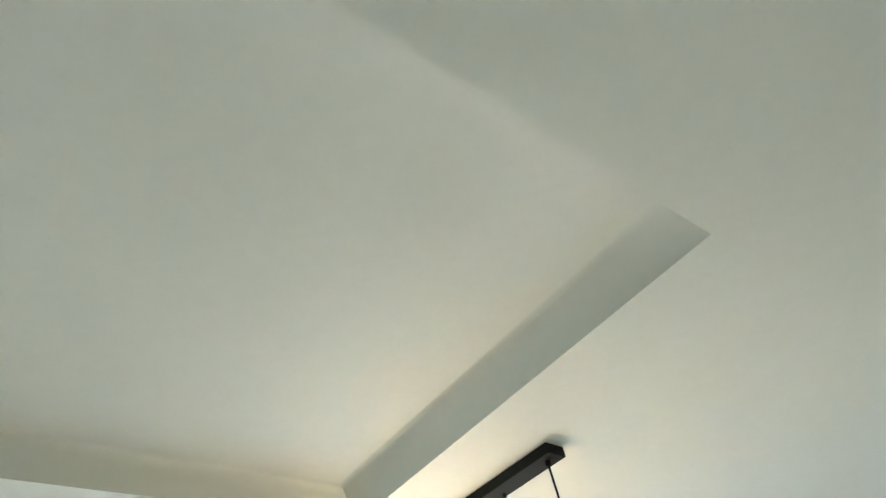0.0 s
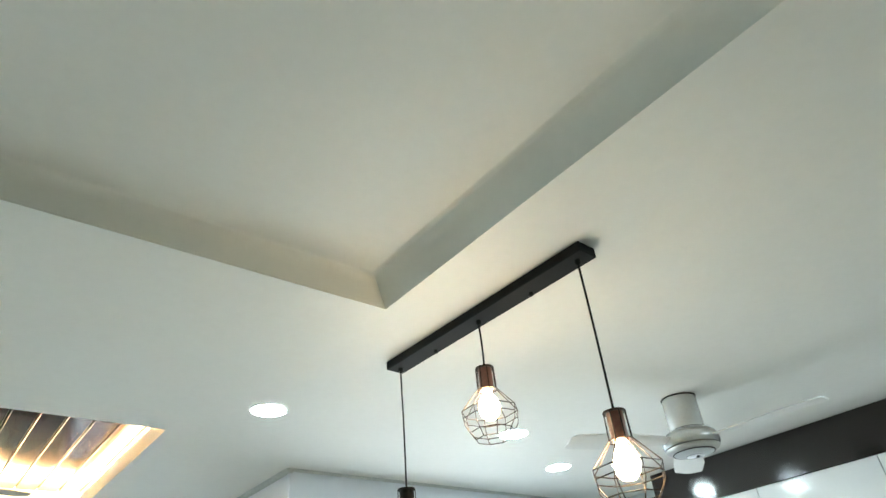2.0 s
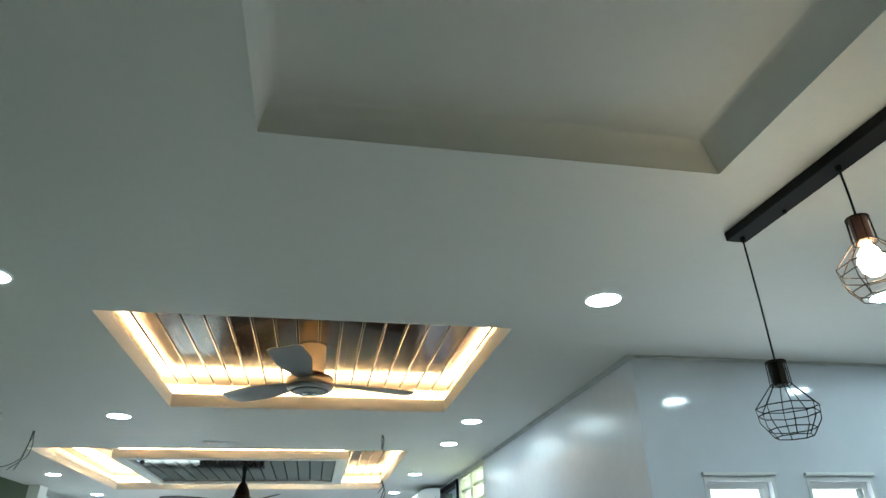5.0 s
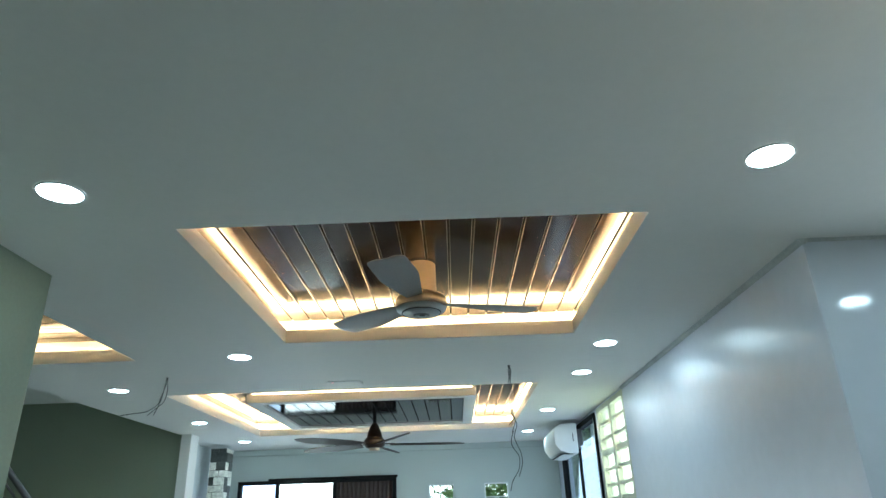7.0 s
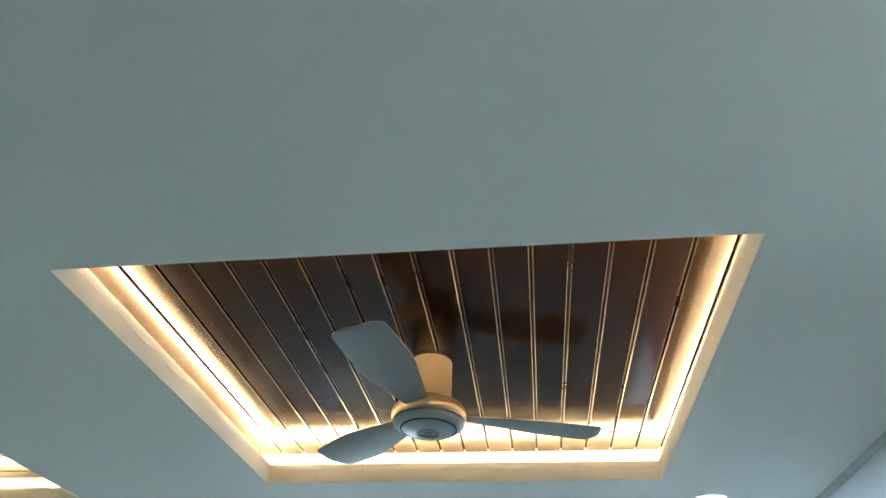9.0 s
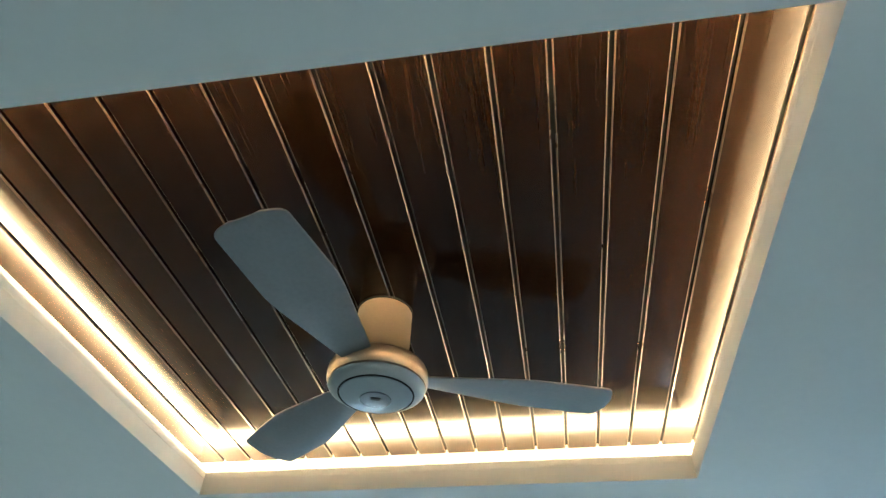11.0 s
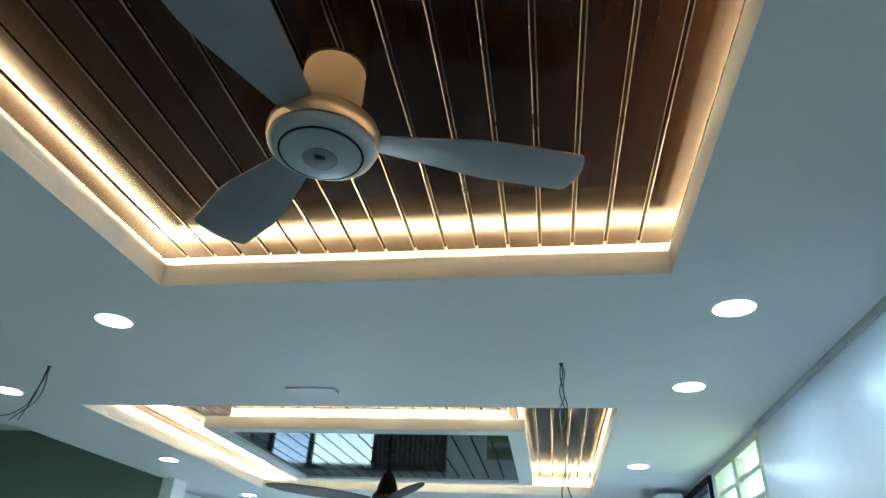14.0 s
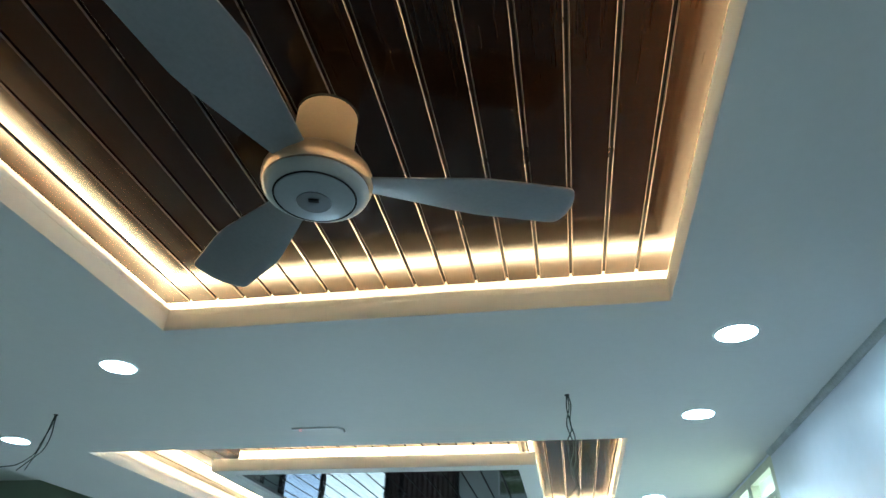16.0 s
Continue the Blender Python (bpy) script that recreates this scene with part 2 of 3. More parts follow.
def grid_slab(us, vs, solid, w0, w1, place):
    """A slab of cells between cut lines, open where solid(u, v) is false, with reveals round the openings."""
    bm = bmesh.new()
    us, vs = sorted(set(us)), sorted(set(vs))
    fill = {(i, j): solid((us[i] + us[i + 1]) / 2, (vs[j] + vs[j + 1]) / 2) for i in range(len(us) - 1) for j in range(len(vs) - 1)}
    made = {}

    def vert(i, j, k):
        if (i, j, k) not in made:
            made[i, j, k] = bm.verts.new(place(us[i], vs[j], (w0, w1)[k]))
        return made[i, j, k]

    for (i, j), on in fill.items():
        if not on:
            continue
        for k in (0, 1):
            bm.faces.new([vert(i, j, k), vert(i + 1, j, k), vert(i + 1, j + 1, k), vert(i, j + 1, k)])
        for a, b, n in (((i, j), (i + 1, j), (i, j - 1)), ((i, j + 1), (i + 1, j + 1), (i, j + 1)), ((i, j), (i, j + 1), (i - 1, j)), ((i + 1, j), (i + 1, j + 1), (i + 1, j))):
            if not fill.get(n, False):
                bm.faces.new([vert(*a, 0), vert(*b, 0), vert(*b, 1), vert(*a, 1)])
    return bm


def inside(u, v, rect):
    return rect[0] < u < rect[1] and rect[2] < v < rect[3]


# ---- the large structure ----
CEIL, SHELF, LEDGE, BOARD = 2.75, 2.815, 2.842, 2.935
COVE_1 = (-0.955, 0.953, 2.2, 4.0)
COVE_2 = (-2.443, 0.911, 5.638, 8.633)
COVE_3 = (-2.88, -2.10, 3.0, 4.33)
TRAY = (-0.154, 1.206, -0.629, 0.797)
SKEW = 0.0
RIGHT, KITCHEN_N, EAST, SOUTH, NORTH = 1.735, 2.545, 4.40, -2.6, 10.3
LEFT_NEAR, LEFT_EDGE = -1.72, -3.30
HOLES = (COVE_1, COVE_2, COVE_3, TRAY)


def ceiling_solid(x, y):
    if any(inside(x, y, h) for h in HOLES):
        return False
    if y < 2.65:
        return x > LEFT_NEAR - 0.12 and not (x > RIGHT + 0.12 and y > KITCHEN_N + 0.1)
    return x < RIGHT + 0.12


def ceiling():
    xs = [LEFT_EDGE, LEFT_NEAR - 0.12, RIGHT + 0.12, EAST + 0.12] + [h[k] for h in HOLES for k in (0, 1)]
    ys = [SOUTH - 0.12, KITCHEN_N + 0.1, 2.65, NORTH + 0.12] + [h[k] for h in HOLES for k in (2, 3)]
    bm = grid_slab(xs, ys, ceiling_solid, CEIL, SHELF, lambda u, v, w: (u, v, w))
    structure("ceiling", bm, PLASTER, "smooth white plaster ceiling with recessed coves", "ceiling")


def recess_lid():
    """The plain recess: sides that lean in a little, round softly into a flat top, and a cover above."""
    bm = bmesh.new()
    x0, x1, y0, y1 = TRAY
    height, lean, soft = 0.098, 0.02, 0.04
    profile = [(-0.0012, 0.0006), (lean * (height - soft) / height, height - soft)]
    for k in range(1, 9):
        a = math.pi / 2 * k / 8
        z = height - soft + soft * math.sin(a)
        profile.append((lean * z / height + soft * (1 - math.cos(a)) * 0.8, z))
    rings = []
    for d, z in profile:
        e, n = d + 0.03 * z / height, min(d, 0.0)
        rings.append([bm.verts.new((x, y, CEIL + z)) for x, y in ((x0 + d, y0 + n), (x1 - e, y0 + n), (x1 - e, y1 - d), (x0 + d, y1 - d))])
    for a, b in zip(rings, rings[1:]):
        for k in range(4):
            bm.faces.new((a[k], a[(k + 1) % 4], b[(k + 1) % 4], b[k]))
    bm.faces.new(rings[-1])
    add_box(bm, x0 - 0.04, x1 + 0.04, y0 - 0.04, y1 + 0.04, CEIL + height + 0.002, CEIL + height + 0.03)
    ob = structure("ceiling_recess", bm, PLASTER, "plain white plaster recess in the ceiling", "ceiling", smooth=True)
    for p in ob.data.polygons:
        p.use_smooth = p.area < 0.03


def board_profile(bm, a0, a1, b0, b1, z, along_y):
    """One strip of panelling with chamfered long edges; a: across, b: along."""
    c, d = 0.0035, 0.004
    cross = [(a0, z + d + 0.01), (a0, z + d), (a0 + c, z), (a1 - c, z), (a1, z + d), (a1, z + d + 0.01)]
    ends = []
    for b in (b0, b1):
        ends.append([bm.verts.new((a, b, h) if along_y else (b, a, h)) for a, h in cross])
    for k in range(6):
        f = bm.faces.new((ends[0][k], ends[0][(k + 1) % 6], ends[1][(k + 1) % 6], ends[1][k]))
        f.material_index = 1 if k in (1, 3) else 0
    bm.faces.new(ends[0])
    bm.faces.new(ends[1])


def board_ceiling(name, rect, z, mat, pitch, first, along_y=True, label=""):
    x0, x1, y0, y1 = rect
    bm = bmesh.new()
    a_lo, a_hi, b_lo, b_hi = (x0, x1, y0, y1) if along_y else (y0, y1, x0, x1)
    k = math.floor((a_lo - first) / pitch)
    while first + k * pitch < a_hi:
        s, e = max(a_lo, first + k * pitch + 0.0045), min(a_hi, first + (k + 1) * pitch - 0.0045)
        if e - s > 0.02:
            board_profile(bm, s, e, b_lo, b_hi, z, along_y)
        k += 1
    add_box(bm, x0, x1, y0, y1, z + 0.0145, z + 0.03, index=2)
    structure(name, bm, [mat, GROOVE, BLACK], label, "ceiling")


def cove_box(name, rect, reach):
    """Plaster sides that close the hollow round a cove."""
    x0, x1, y0, y1 = rect
    x0, x1, y0, y1 = x0 - reach, x1 + reach, y0 - reach, y1 + reach
    bm = bmesh.new()
    t = 0.02
    add_box(bm, x0 - t, x0, y0 - t, y1 + t, SHELF + 0.001, BOARD + 0.03)
    add_box(bm, x1, x1 + t, y0 - t, y1 + t, SHELF + 0.001, BOARD + 0.03)
    add_box(bm, x0, x1, y0 - t, y0, SHELF + 0.001, BOARD + 0.03)
    add_box(bm, x0, x1, y1, y1 + t, SHELF + 0.001, BOARD + 0.03)
    structure(name, bm, PLASTER, "plaster sides of a lit ceiling cove", "ceiling")
    x0, x1, y0, y1 = rect
    c = 0.012
    bm = grid_slab([x0 - c, x0, x1, x1 + c], [y0 - c, y0, y1, y1 + c], lambda u, v: not inside(u, v, rect), SHELF + 0.0005, LEDGE, lambda u, v, w: (u, v, w))
    structure(name.replace("side", "curb"), bm, PLASTER, "thin plaster upstand along the lip of a cove", "trim")


def led_run(name, rect, z, out, label, g=0.09, mat=LED_WARM, h=0.034, w=0.009):
    """A warm strip of light that lies on the ledge round a cove; out: which way the ledge goes."""
    x0, x1, y0, y1 = rect
    ob = thing(name, label, "strip light", ((x0 + x1) / 2, (y0 + y1) / 2, z))
    cx, cy = (x0 + x1) / 2, (y0 + y1) / 2
    s = out
    runs = []
    for xe, sg in ((x0, -s), (x1, s)):
        runs.append((min(xe + sg * g, xe + sg * (g + w)), max(xe + sg * g, xe + sg * (g + w)), y0 - s * (g - 0.002), y1 + s * (g - 0.002)))
    for ye, sg in ((y0, -s), (y1, s)):
        runs.append((x0 - s * (g + w), x1 + s * (g + w), min(ye + sg * g, ye + sg * (g + w)), max(ye + sg * g, ye + sg * (g + w))))
    for a, b, c, d in runs:
        part("led_strip", box(a - cx, b - cx, c - cy, d - cy, 0.001, h, 0.003), mat, ob)
    return ob


def right_at(y):
    """The hall's right wall runs slightly inwards."""
    return RIGHT - SKEW * (y - KITCHEN_N)


def wall(name, axis, p0, p1, u0, u1, z0, z1, mat, label, openings=(), skew=0.0):
    us = [u0, u1] + [o[k] for o in openings for k in (0, 1)]
    zs = [z0, z1] + [o[k] for o in openings for k in (2, 3)]
    place = (lambda u, v, w: (w - skew * (u - u0), u, v)) if axis == "x" else (lambda u, v, w: (u, w, v))
    bm = grid_slab(us, zs, lambda u, v: not any(inside(u, v, o) for o in openings), p0, p1, place)
    structure(name, bm, mat, label, "wall")


VENT = (5.99, 7.23, 1.05, 2.735)
SLIDER = (7.27, 9.75, 0.1, 2.71)
KITCHEN_WINDOWS = ((2.05, 2.42, 1.15, 2.085), (2.65, 3.02, 1.15, 2.085))
DOOR = (-3.2, -0.77, 0.02, 2.29)
SMALL = ((-0.28, 0.11, 1.75, 2.16), (0.57, 0.94, 1.75, 2.16))

ceiling()
recess_lid()
R1 = 0.11
for n, (name, rect, first, pitch, along, mat) in enumerate((("cove_ceiling_1", COVE_1, -0.097, 0.121, True, PANEL), ("cove_ceiling_2", COVE_2, -0.05, 0.12, True, PANEL), ("cove_ceiling_3", COVE_3, 3.0, 0.12, False, PANEL_CROSS))):
    wide = (rect[0] - R1, rect[1] + R1, rect[2] - R1, rect[3] + R1)
    board_ceiling(name, wide, BOARD, mat, pitch, first, along, "glossy brown wood-grain ceiling panels with narrow grooves")
    cove_box("cove_side_%d" % (n + 1), rect, R1)

wall("wall_right", "x", RIGHT - 0.002, RIGHT + 0.119, KITCHEN_N + 0.002, NORTH, 0, CEIL - 0.001, TILE_WALL, "glossy pale wall of the hall", (VENT, SLIDER), SKEW)
wall("wall_kitchen", "y", KITCHEN_N, KITCHEN_N + 0.12, RIGHT, EAST, 0, CEIL - 0.001, TILE_KITCHEN, "polished pale kitchen wall with two small windows", KITCHEN_WINDOWS)
wall("wall_east", "x", EAST, EAST + 0.12, SOUTH, KITCHEN_N + 0.12, 0, CEIL - 0.001, WALL, "plain pale kitchen wall", ())
# The south wall is unseen; its olive is chosen to bounce less light.
wall("wall_south", "y", SOUTH - 0.12, SOUTH, LEFT_NEAR - 0.12, EAST + 0.12, 0, CEIL - 0.001, OLIVE, "plain dull olive wall", ())
wall("wall_left", "x", LEFT_NEAR - 0.12, LEFT_NEAR, SOUTH, 2.65, 0, CEIL - 0.001, OLIVE, "plain dull olive wall", ())
wall("wall_north", "y", NORTH, NORTH + 0.12, -3.6, RIGHT + 0.12, 0, CEIL - 0.001, NORTH_PAINT, "pale green-grey wall with a wide door and small windows", (DOOR, *SMALL))
wall("wall_stair", "y", 8.2, 8.32, -5.5, -3.3, 0, 3.2, OLIVE, "dull olive stairwell wall", ())
wall("wall_stair_side", "x", -5.62, -5.5, 1.5, 8.32, 0, 3.2, GREEN_GREY, "pale green-grey stairwell wall", ())
wall("wall_stair_near", "y", 2.4, 2.52, -5.5, LEFT_NEAR - 0.121, 0, 3.2, OLIVE, "dull olive stairwell wall", ())
wall("wall_corner", "x", -3.6, -3.5, 8.33, NORTH - 0.001, 0, CEIL - 0.001, WALL, "pale blue-grey wall beside the door", ())
structure("ceiling_stair", box(-5.5, -3.3, 2.52, 8.32, 3.2, 3.3), PLASTER, "higher white ceiling over the stairs", "ceiling")
structure("ceiling_edge", box(-3.34, -3.302, 2.66, 8.19, CEIL + 0.001, 3.199), PLASTER, "white plaster edge between two ceiling heights", "trim")
structure("ceiling_strip", box(-3.6, -3.301, 8.33, NORTH, CEIL, CEIL + 0.1), PLASTER, "white ceiling strip above the corner", "ceiling")
structure("column", box(-3.298, -3.17, 8.17, 8.42, 0, CEIL - 0.002, 0.004), PLASTER, "white painted pilaster at the end of a wall", "column")
bm = grid_slab([-5.6, LEFT_NEAR - 0.1, RIGHT + 0.1, EAST + 0.1], [SOUTH - 0.1, 2.5, KITCHEN_N + 0.1, NORTH + 0.1], lambda x, y: not (x < LEFT_NEAR - 0.1 and y < 2.5) and not (x > RIGHT + 0.1 and y > KITCHEN_N + 0.1), -0.1, 0, lambda u, v, w: (u, v, w))
structure("floor", bm, FLOOR, "polished grey-beige tiled floor", "floor")
structure("cornice", box(-3.49, RIGHT - 0.001, NORTH - 0.05, NORTH - 0.001, 2.66, CEIL - 0.002, 0.006), NORTH_PAINT, "pale moulding along the top of the wall", "trim")


def corner_shade_bead():
    """A soft rounded bead that puts in the shade where tiled walls meet the ceiling."""
    a = tube([(RIGHT, KITCHEN_N - 0.01, CEIL), (RIGHT, 5.98, CEIL)], 0.025, 28)
    structure("trim_shade_1", a, CORNER_SHADE, "soft grey rounded bead added as shade between wall and ceiling", "trim", smooth=True)
    b = tube([(RIGHT + 0.02, KITCHEN_N, CEIL), (EAST - 0.001, KITCHEN_N, CEIL)], 0.014, 24)
    structure("trim_shade_2", b, CORNER_SHADE, "soft grey rounded bead added as shade between wall and ceiling", "trim", smooth=True)


corner_shade_bead()

# ---- lights of the place ----
led_run("cove_strip_light", COVE_1, SHELF, 1, "warm glowing strip on the ledge of a ceiling cove")
led_run("cove_strip_light", COVE_2, SHELF, 1, "warm glowing strip on the ledge of a wide ceiling cove", mat=LED_WARM_WIDE)
led_run("cove_strip_light", COVE_3, SHELF, 1, "warm glowing strip on the ledge of a narrow ceiling cove", mat=LED_WARM_NARROW)

DROP = (-1.896, 0.372, 6.223, 8.209)


def drop_panel():
    x0, x1, y0, y1 = DROP
    z0, z1 = 2.762, 2.846
    ob = thing("dropped_ceiling_panel", "pale framed panel with polished dark boards hanging inside a lit cove", "ceiling panel", ((x0 + x1) / 2, (y0 + y1) / 2, z0))
    cx, cy = (x0 + x1) / 2, (y0 + y1) / 2
    f = 0.12
    hx, hy, h = (x1 - x0) / 2, (y1 - y0) / 2, z1 - z0
    bm = grid_slab([-hx, -hx + f, hx - f, hx], [-hy, -hy + f, hy - f, hy], lambda u, v: abs(u) > hx - f or abs(v) > hy - f, 0, h, lambda u, v, w: (u, v, w))
    part("frame", bm, PLASTER, ob, "pale plaster frame")
    bm = bmesh.new()
    n = 15
    step = (2 * hx - 2 * f) / n
    for k in range(n):
        board_profile(bm, -hx + f + k * step + 0.003, -hx + f + (k + 1) * step - 0.003, -hy + f, hy - f, 0.022, True)
    part("boards", bm, [PANEL_DARK, BLACK], ob, "polished dark boards")
    part("backing", box(-hx + f - 0.01, hx - f + 0.01, -hy + f - 0.01, hy - f + 0.01, 0.04, 0.06), BLACK, ob)
    part("hanger", box(-hx + 0.125, hx - 0.125, -hy + 0.125, hy - 0.125, 0.061, BOARD - z0 - 0.001), PLASTER, ob, "plaster core that holds the panel")


drop_panel()
led_run("panel_strip_light", DROP, 2.847, -1, "warm glowing strip along the top of a dropped panel", 0.045, LED_WARM_WIDE, 0.012, 0.014)


def downlight():
    ob = thing("downlight", "round recessed downlight shining cool white in the ceiling", "downlight", (1.253, 1.79, CEIL), "recessed ceiling downlights")
    part("trim_ring", lathe([(0.073, -0.001), (0.074, -0.005), (0.079, -0.0045), (0.083, -0.0005)], 36), WHITE_PLASTIC, ob, "thin white rim", True)
    part("diffuser", lathe([(0.073, -0.0035), (0.05, -0.005), (0, -0.0055)], 36), LED_COOL, ob, "glowing white diffuser", True)
    return ob


lamp = downlight()
for x, y in ((-1.23, 1.862), (1.222, 4.291), (-1.358, 4.318), (1.226, 5.243), (-2.717, 5.336), (1.195, 7.194), (-2.743, 7.283), (1.158, 9.011), (-2.802, 9.144), (2.519, 1.58), (3.234, 1.938), (2.98, -0.35)):
    copy_thing(lamp, pose(x, y, CEIL))


def fan(name, label, at, stem_r, body_r, drop, stem_mat, body_mat, cap_mat, blade_mat, top, angle, reach, width, category="ceiling fan"):
    """A short-stemmed fan: stem, collar, body, cap with a ring groove, lens and three blades."""
    ob = thing(name, label, category, (*at, top), turn=angle)
    b = -drop
    part("stem", lathe([(0, -0.0066), (stem_r * 0.985, -0.0067), (stem_r, -0.01), (stem_r, b + 0.122), (0, b + 0.1219)]), stem_mat, ob, "", True)
    part("top_ring", lathe([(0, 0), (stem_r * 1.03, -0.0005), (stem_r * 1.03, -0.006), (stem_r, -0.0065)]), BLACK, ob, "dark joint ring", True)
    part("collar", lathe([(0, b + 0.1177), (stem_r * 1.14, b + 0.1177), (stem_r * 1.2, b + 0.115), (body_r * 0.9, b + 0.101), (body_r * 0.92, b + 0.097), (0, b + 0.0969)]), stem_mat, ob, "", True)
    part("seam", lathe([(0, b + 0.1218), (stem_r * 1.07, b + 0.1216), (stem_r * 1.07, b + 0.118), (0, b + 0.1178)]), BLACK, ob, "dark seam under the stem", True)
    part("body", lathe([(0, b + 0.0968), (body_r * 0.9, b + 0.0966), (body_r * 0.955, b + 0.091), (body_r * 0.99, b + 0.079), (body_r, b + 0.066), (body_r * 0.99, b + 0.053), (body_r * 0.955, b + 0.041), (0, b + 0.0368)], 56), body_mat, ob, "", True)
    part("underside", lathe([(0, b + 0.0366), (body_r * 0.95, b + 0.0366), (body_r * 0.93, b + 0.031), (body_r * 0.83, b + 0.021), (body_r * 0.74, b + 0.0165), (0, b + 0.0164)], 56), UNDERSIDE, ob, "silvery grey underside", True)
    part("ring", lathe([(body_r * 0.745, b + 0.0163), (body_r * 0.735, b + 0.0135), (body_r * 0.715, b + 0.0135), (body_r * 0.71, b + 0.0163)], 56), BLACK, ob, "dark ring groove", True)
    part("cap", lathe([(body_r * 0.705, b + 0.0163), (body_r * 0.69, b + 0.0125), (body_r * 0.5, b + 0.005), (body_r * 0.32, b + 0.0015), (0, b + 0.001)], 56), cap_mat, ob, "grey round cap", True)
    lens = part("lens", lathe([(body_r * 0.31, b + 0.001), (body_r * 0.3, b - 0.001), (body_r * 0.12, b - 0.0025), (0, b - 0.0027)], 32), LENS, ob, "dull dark grey disc", True)
    part("mark", box(-0.013, 0.013, -0.007, 0.007, b - 0.0045, b - 0.0026, 0.0008), BLACK, lens, "small dark mark").location = (0, -0.012, 0)
    for k in range(3):
        bm = bmesh.new()
        rows = []
        us = [0.093 * i for i in range(11)] + [0.945, 0.958, 0.97, 0.98, 0.988, 0.994, 0.998, 1.0]
        n = len(us) - 1
        for u in us:
            r = body_r * 0.86 + (reach - body_r * 0.86) * u
            w = width * (0.42 + 0.58 * min(1, u * 1.9) - 0.18 * max(0, u - 0.6)) * (1 if u < 0.93 else max(0.45, (1 - ((u - 0.93) / 0.07) ** 3.0) ** 0.4))
            tilt = math.radians(12 - 6 * u)
            row = []
            for side in (-0.5, -0.25, 0.25, 0.5):
                y = side * w + 0.03 * u * width
                row.append((r, y * math.cos(tilt), b + 0.07 + y * math.sin(tilt) - 0.006 * (1 - (2 * side) ** 2)))
            rows.append(row)
        for lift in (0, 0.005):
            grid = [[bm.verts.new((p[0], p[1], p[2] + lift)) for p in row] for row in rows]
            for a, c in zip(grid, grid[1:]):
                for j in range(3):
                    bm.faces.new((a[j], a[j + 1], c[j + 1], c[j]))
            if lift == 0:
                low = grid
        for i in range(n):
            for j in (0, 3):
                bm.faces.new((low[i][j], low[i + 1][j], grid[i + 1][j], grid[i][j]))
        for i in (0, n):
            for j in range(3):
                bm.faces.new((low[i][j], low[i][j + 1], grid[i][j + 1], grid[i][j]))
        part("blade", bm, blade_mat, ob, "", True, at=pose(0, 0, 0, 0, 0, 120 * k))
    return ob


fan("ceiling_fan", "champagne ceiling fan with grey blades under brown boards", (-0.012, 3.14), 0.081, 0.141, 0.295, CHAMPAGNE, CHAMPAGNE, FAN_GREY, BLADE, BOARD, 18, 0.66, 0.19)
fan("kitchen_ceiling_fan", "silver ceiling fan on a short drum in the kitchen", (2.933, 0.844), 0.081, 0.13, 0.28, SILVER, SILVER, FAN_GREY, BLADE_PALE, CEIL, 35, 0.62, 0.15)


def hall_fan():
    ob = thing("hall_ceiling_fan", "dark brown five-bladed ceiling fan on a rod", "ceiling fan", (-0.73, 7.1, 2.784), turn=8)
    part("rod", lathe([(0, 0), (0.03, -0.001), (0.03, -0.012), (0.02, -0.02), (0.02, -0.17), (0, -0.17)], 24), BLACK, ob, "", True)
    part("canopy", lathe([(0.021, -0.13), (0.045, -0.16), (0.075, -0.235), (0.085, -0.285), (0, -0.286)], 32), BRONZE, ob, "", True)
    part("motor", lathe([(0, -0.287), (0.09, -0.287), (0.115, -0.315), (0.115, -0.365), (0.085, -0.395), (0, -0.397)], 40), BRONZE, ob, "", True)
    part("cap", lathe([(0.06, -0.3975), (0.055, -0.42), (0, -0.425)], 28), CHAMPAGNE, ob, "pale cap", True)
    for k in range(5):
        bm = bmesh.new()
        outline = [(0.17, 0.05), (0.34, 0.075), (0.6, 0.085), (0.82, 0.07), (0.95, 0.035), (0.99, 0.0)]
        pts = outline + [(r, -w) for r, w in reversed(outline[:-1])]
        low = [bm.verts.new((r, w, -0.003)) for r, w in pts]
        top = [bm.verts.new((r, w, 0.004)) for r, w in pts]
        bm.faces.new(low)
        bm.faces.new(top)
        for a in range(len(pts)):
            c = (a + 1) % len(pts)
            bm.faces.new((low[a], low[c], top[c], top[a]))
        bmesh.ops.rotate(bm, verts=bm.verts, cent=(0, 0, 0), matrix=Matrix.Rotation(radians(13), 3, 'X'))
        bmesh.ops.translate(bm, verts=bm.verts, vec=(0, 0, -0.36))
        blade = part("blade", bm, WALNUT, ob, "", at=pose(0, 0, 0, 0, 0, 72 * k))
        part("bracket", box(0.1, 0.22, -0.02, 0.02, -0.357, -0.347, 0.003), BRONZE, blade)


hall_fan()

# ---- pendant lamp ----


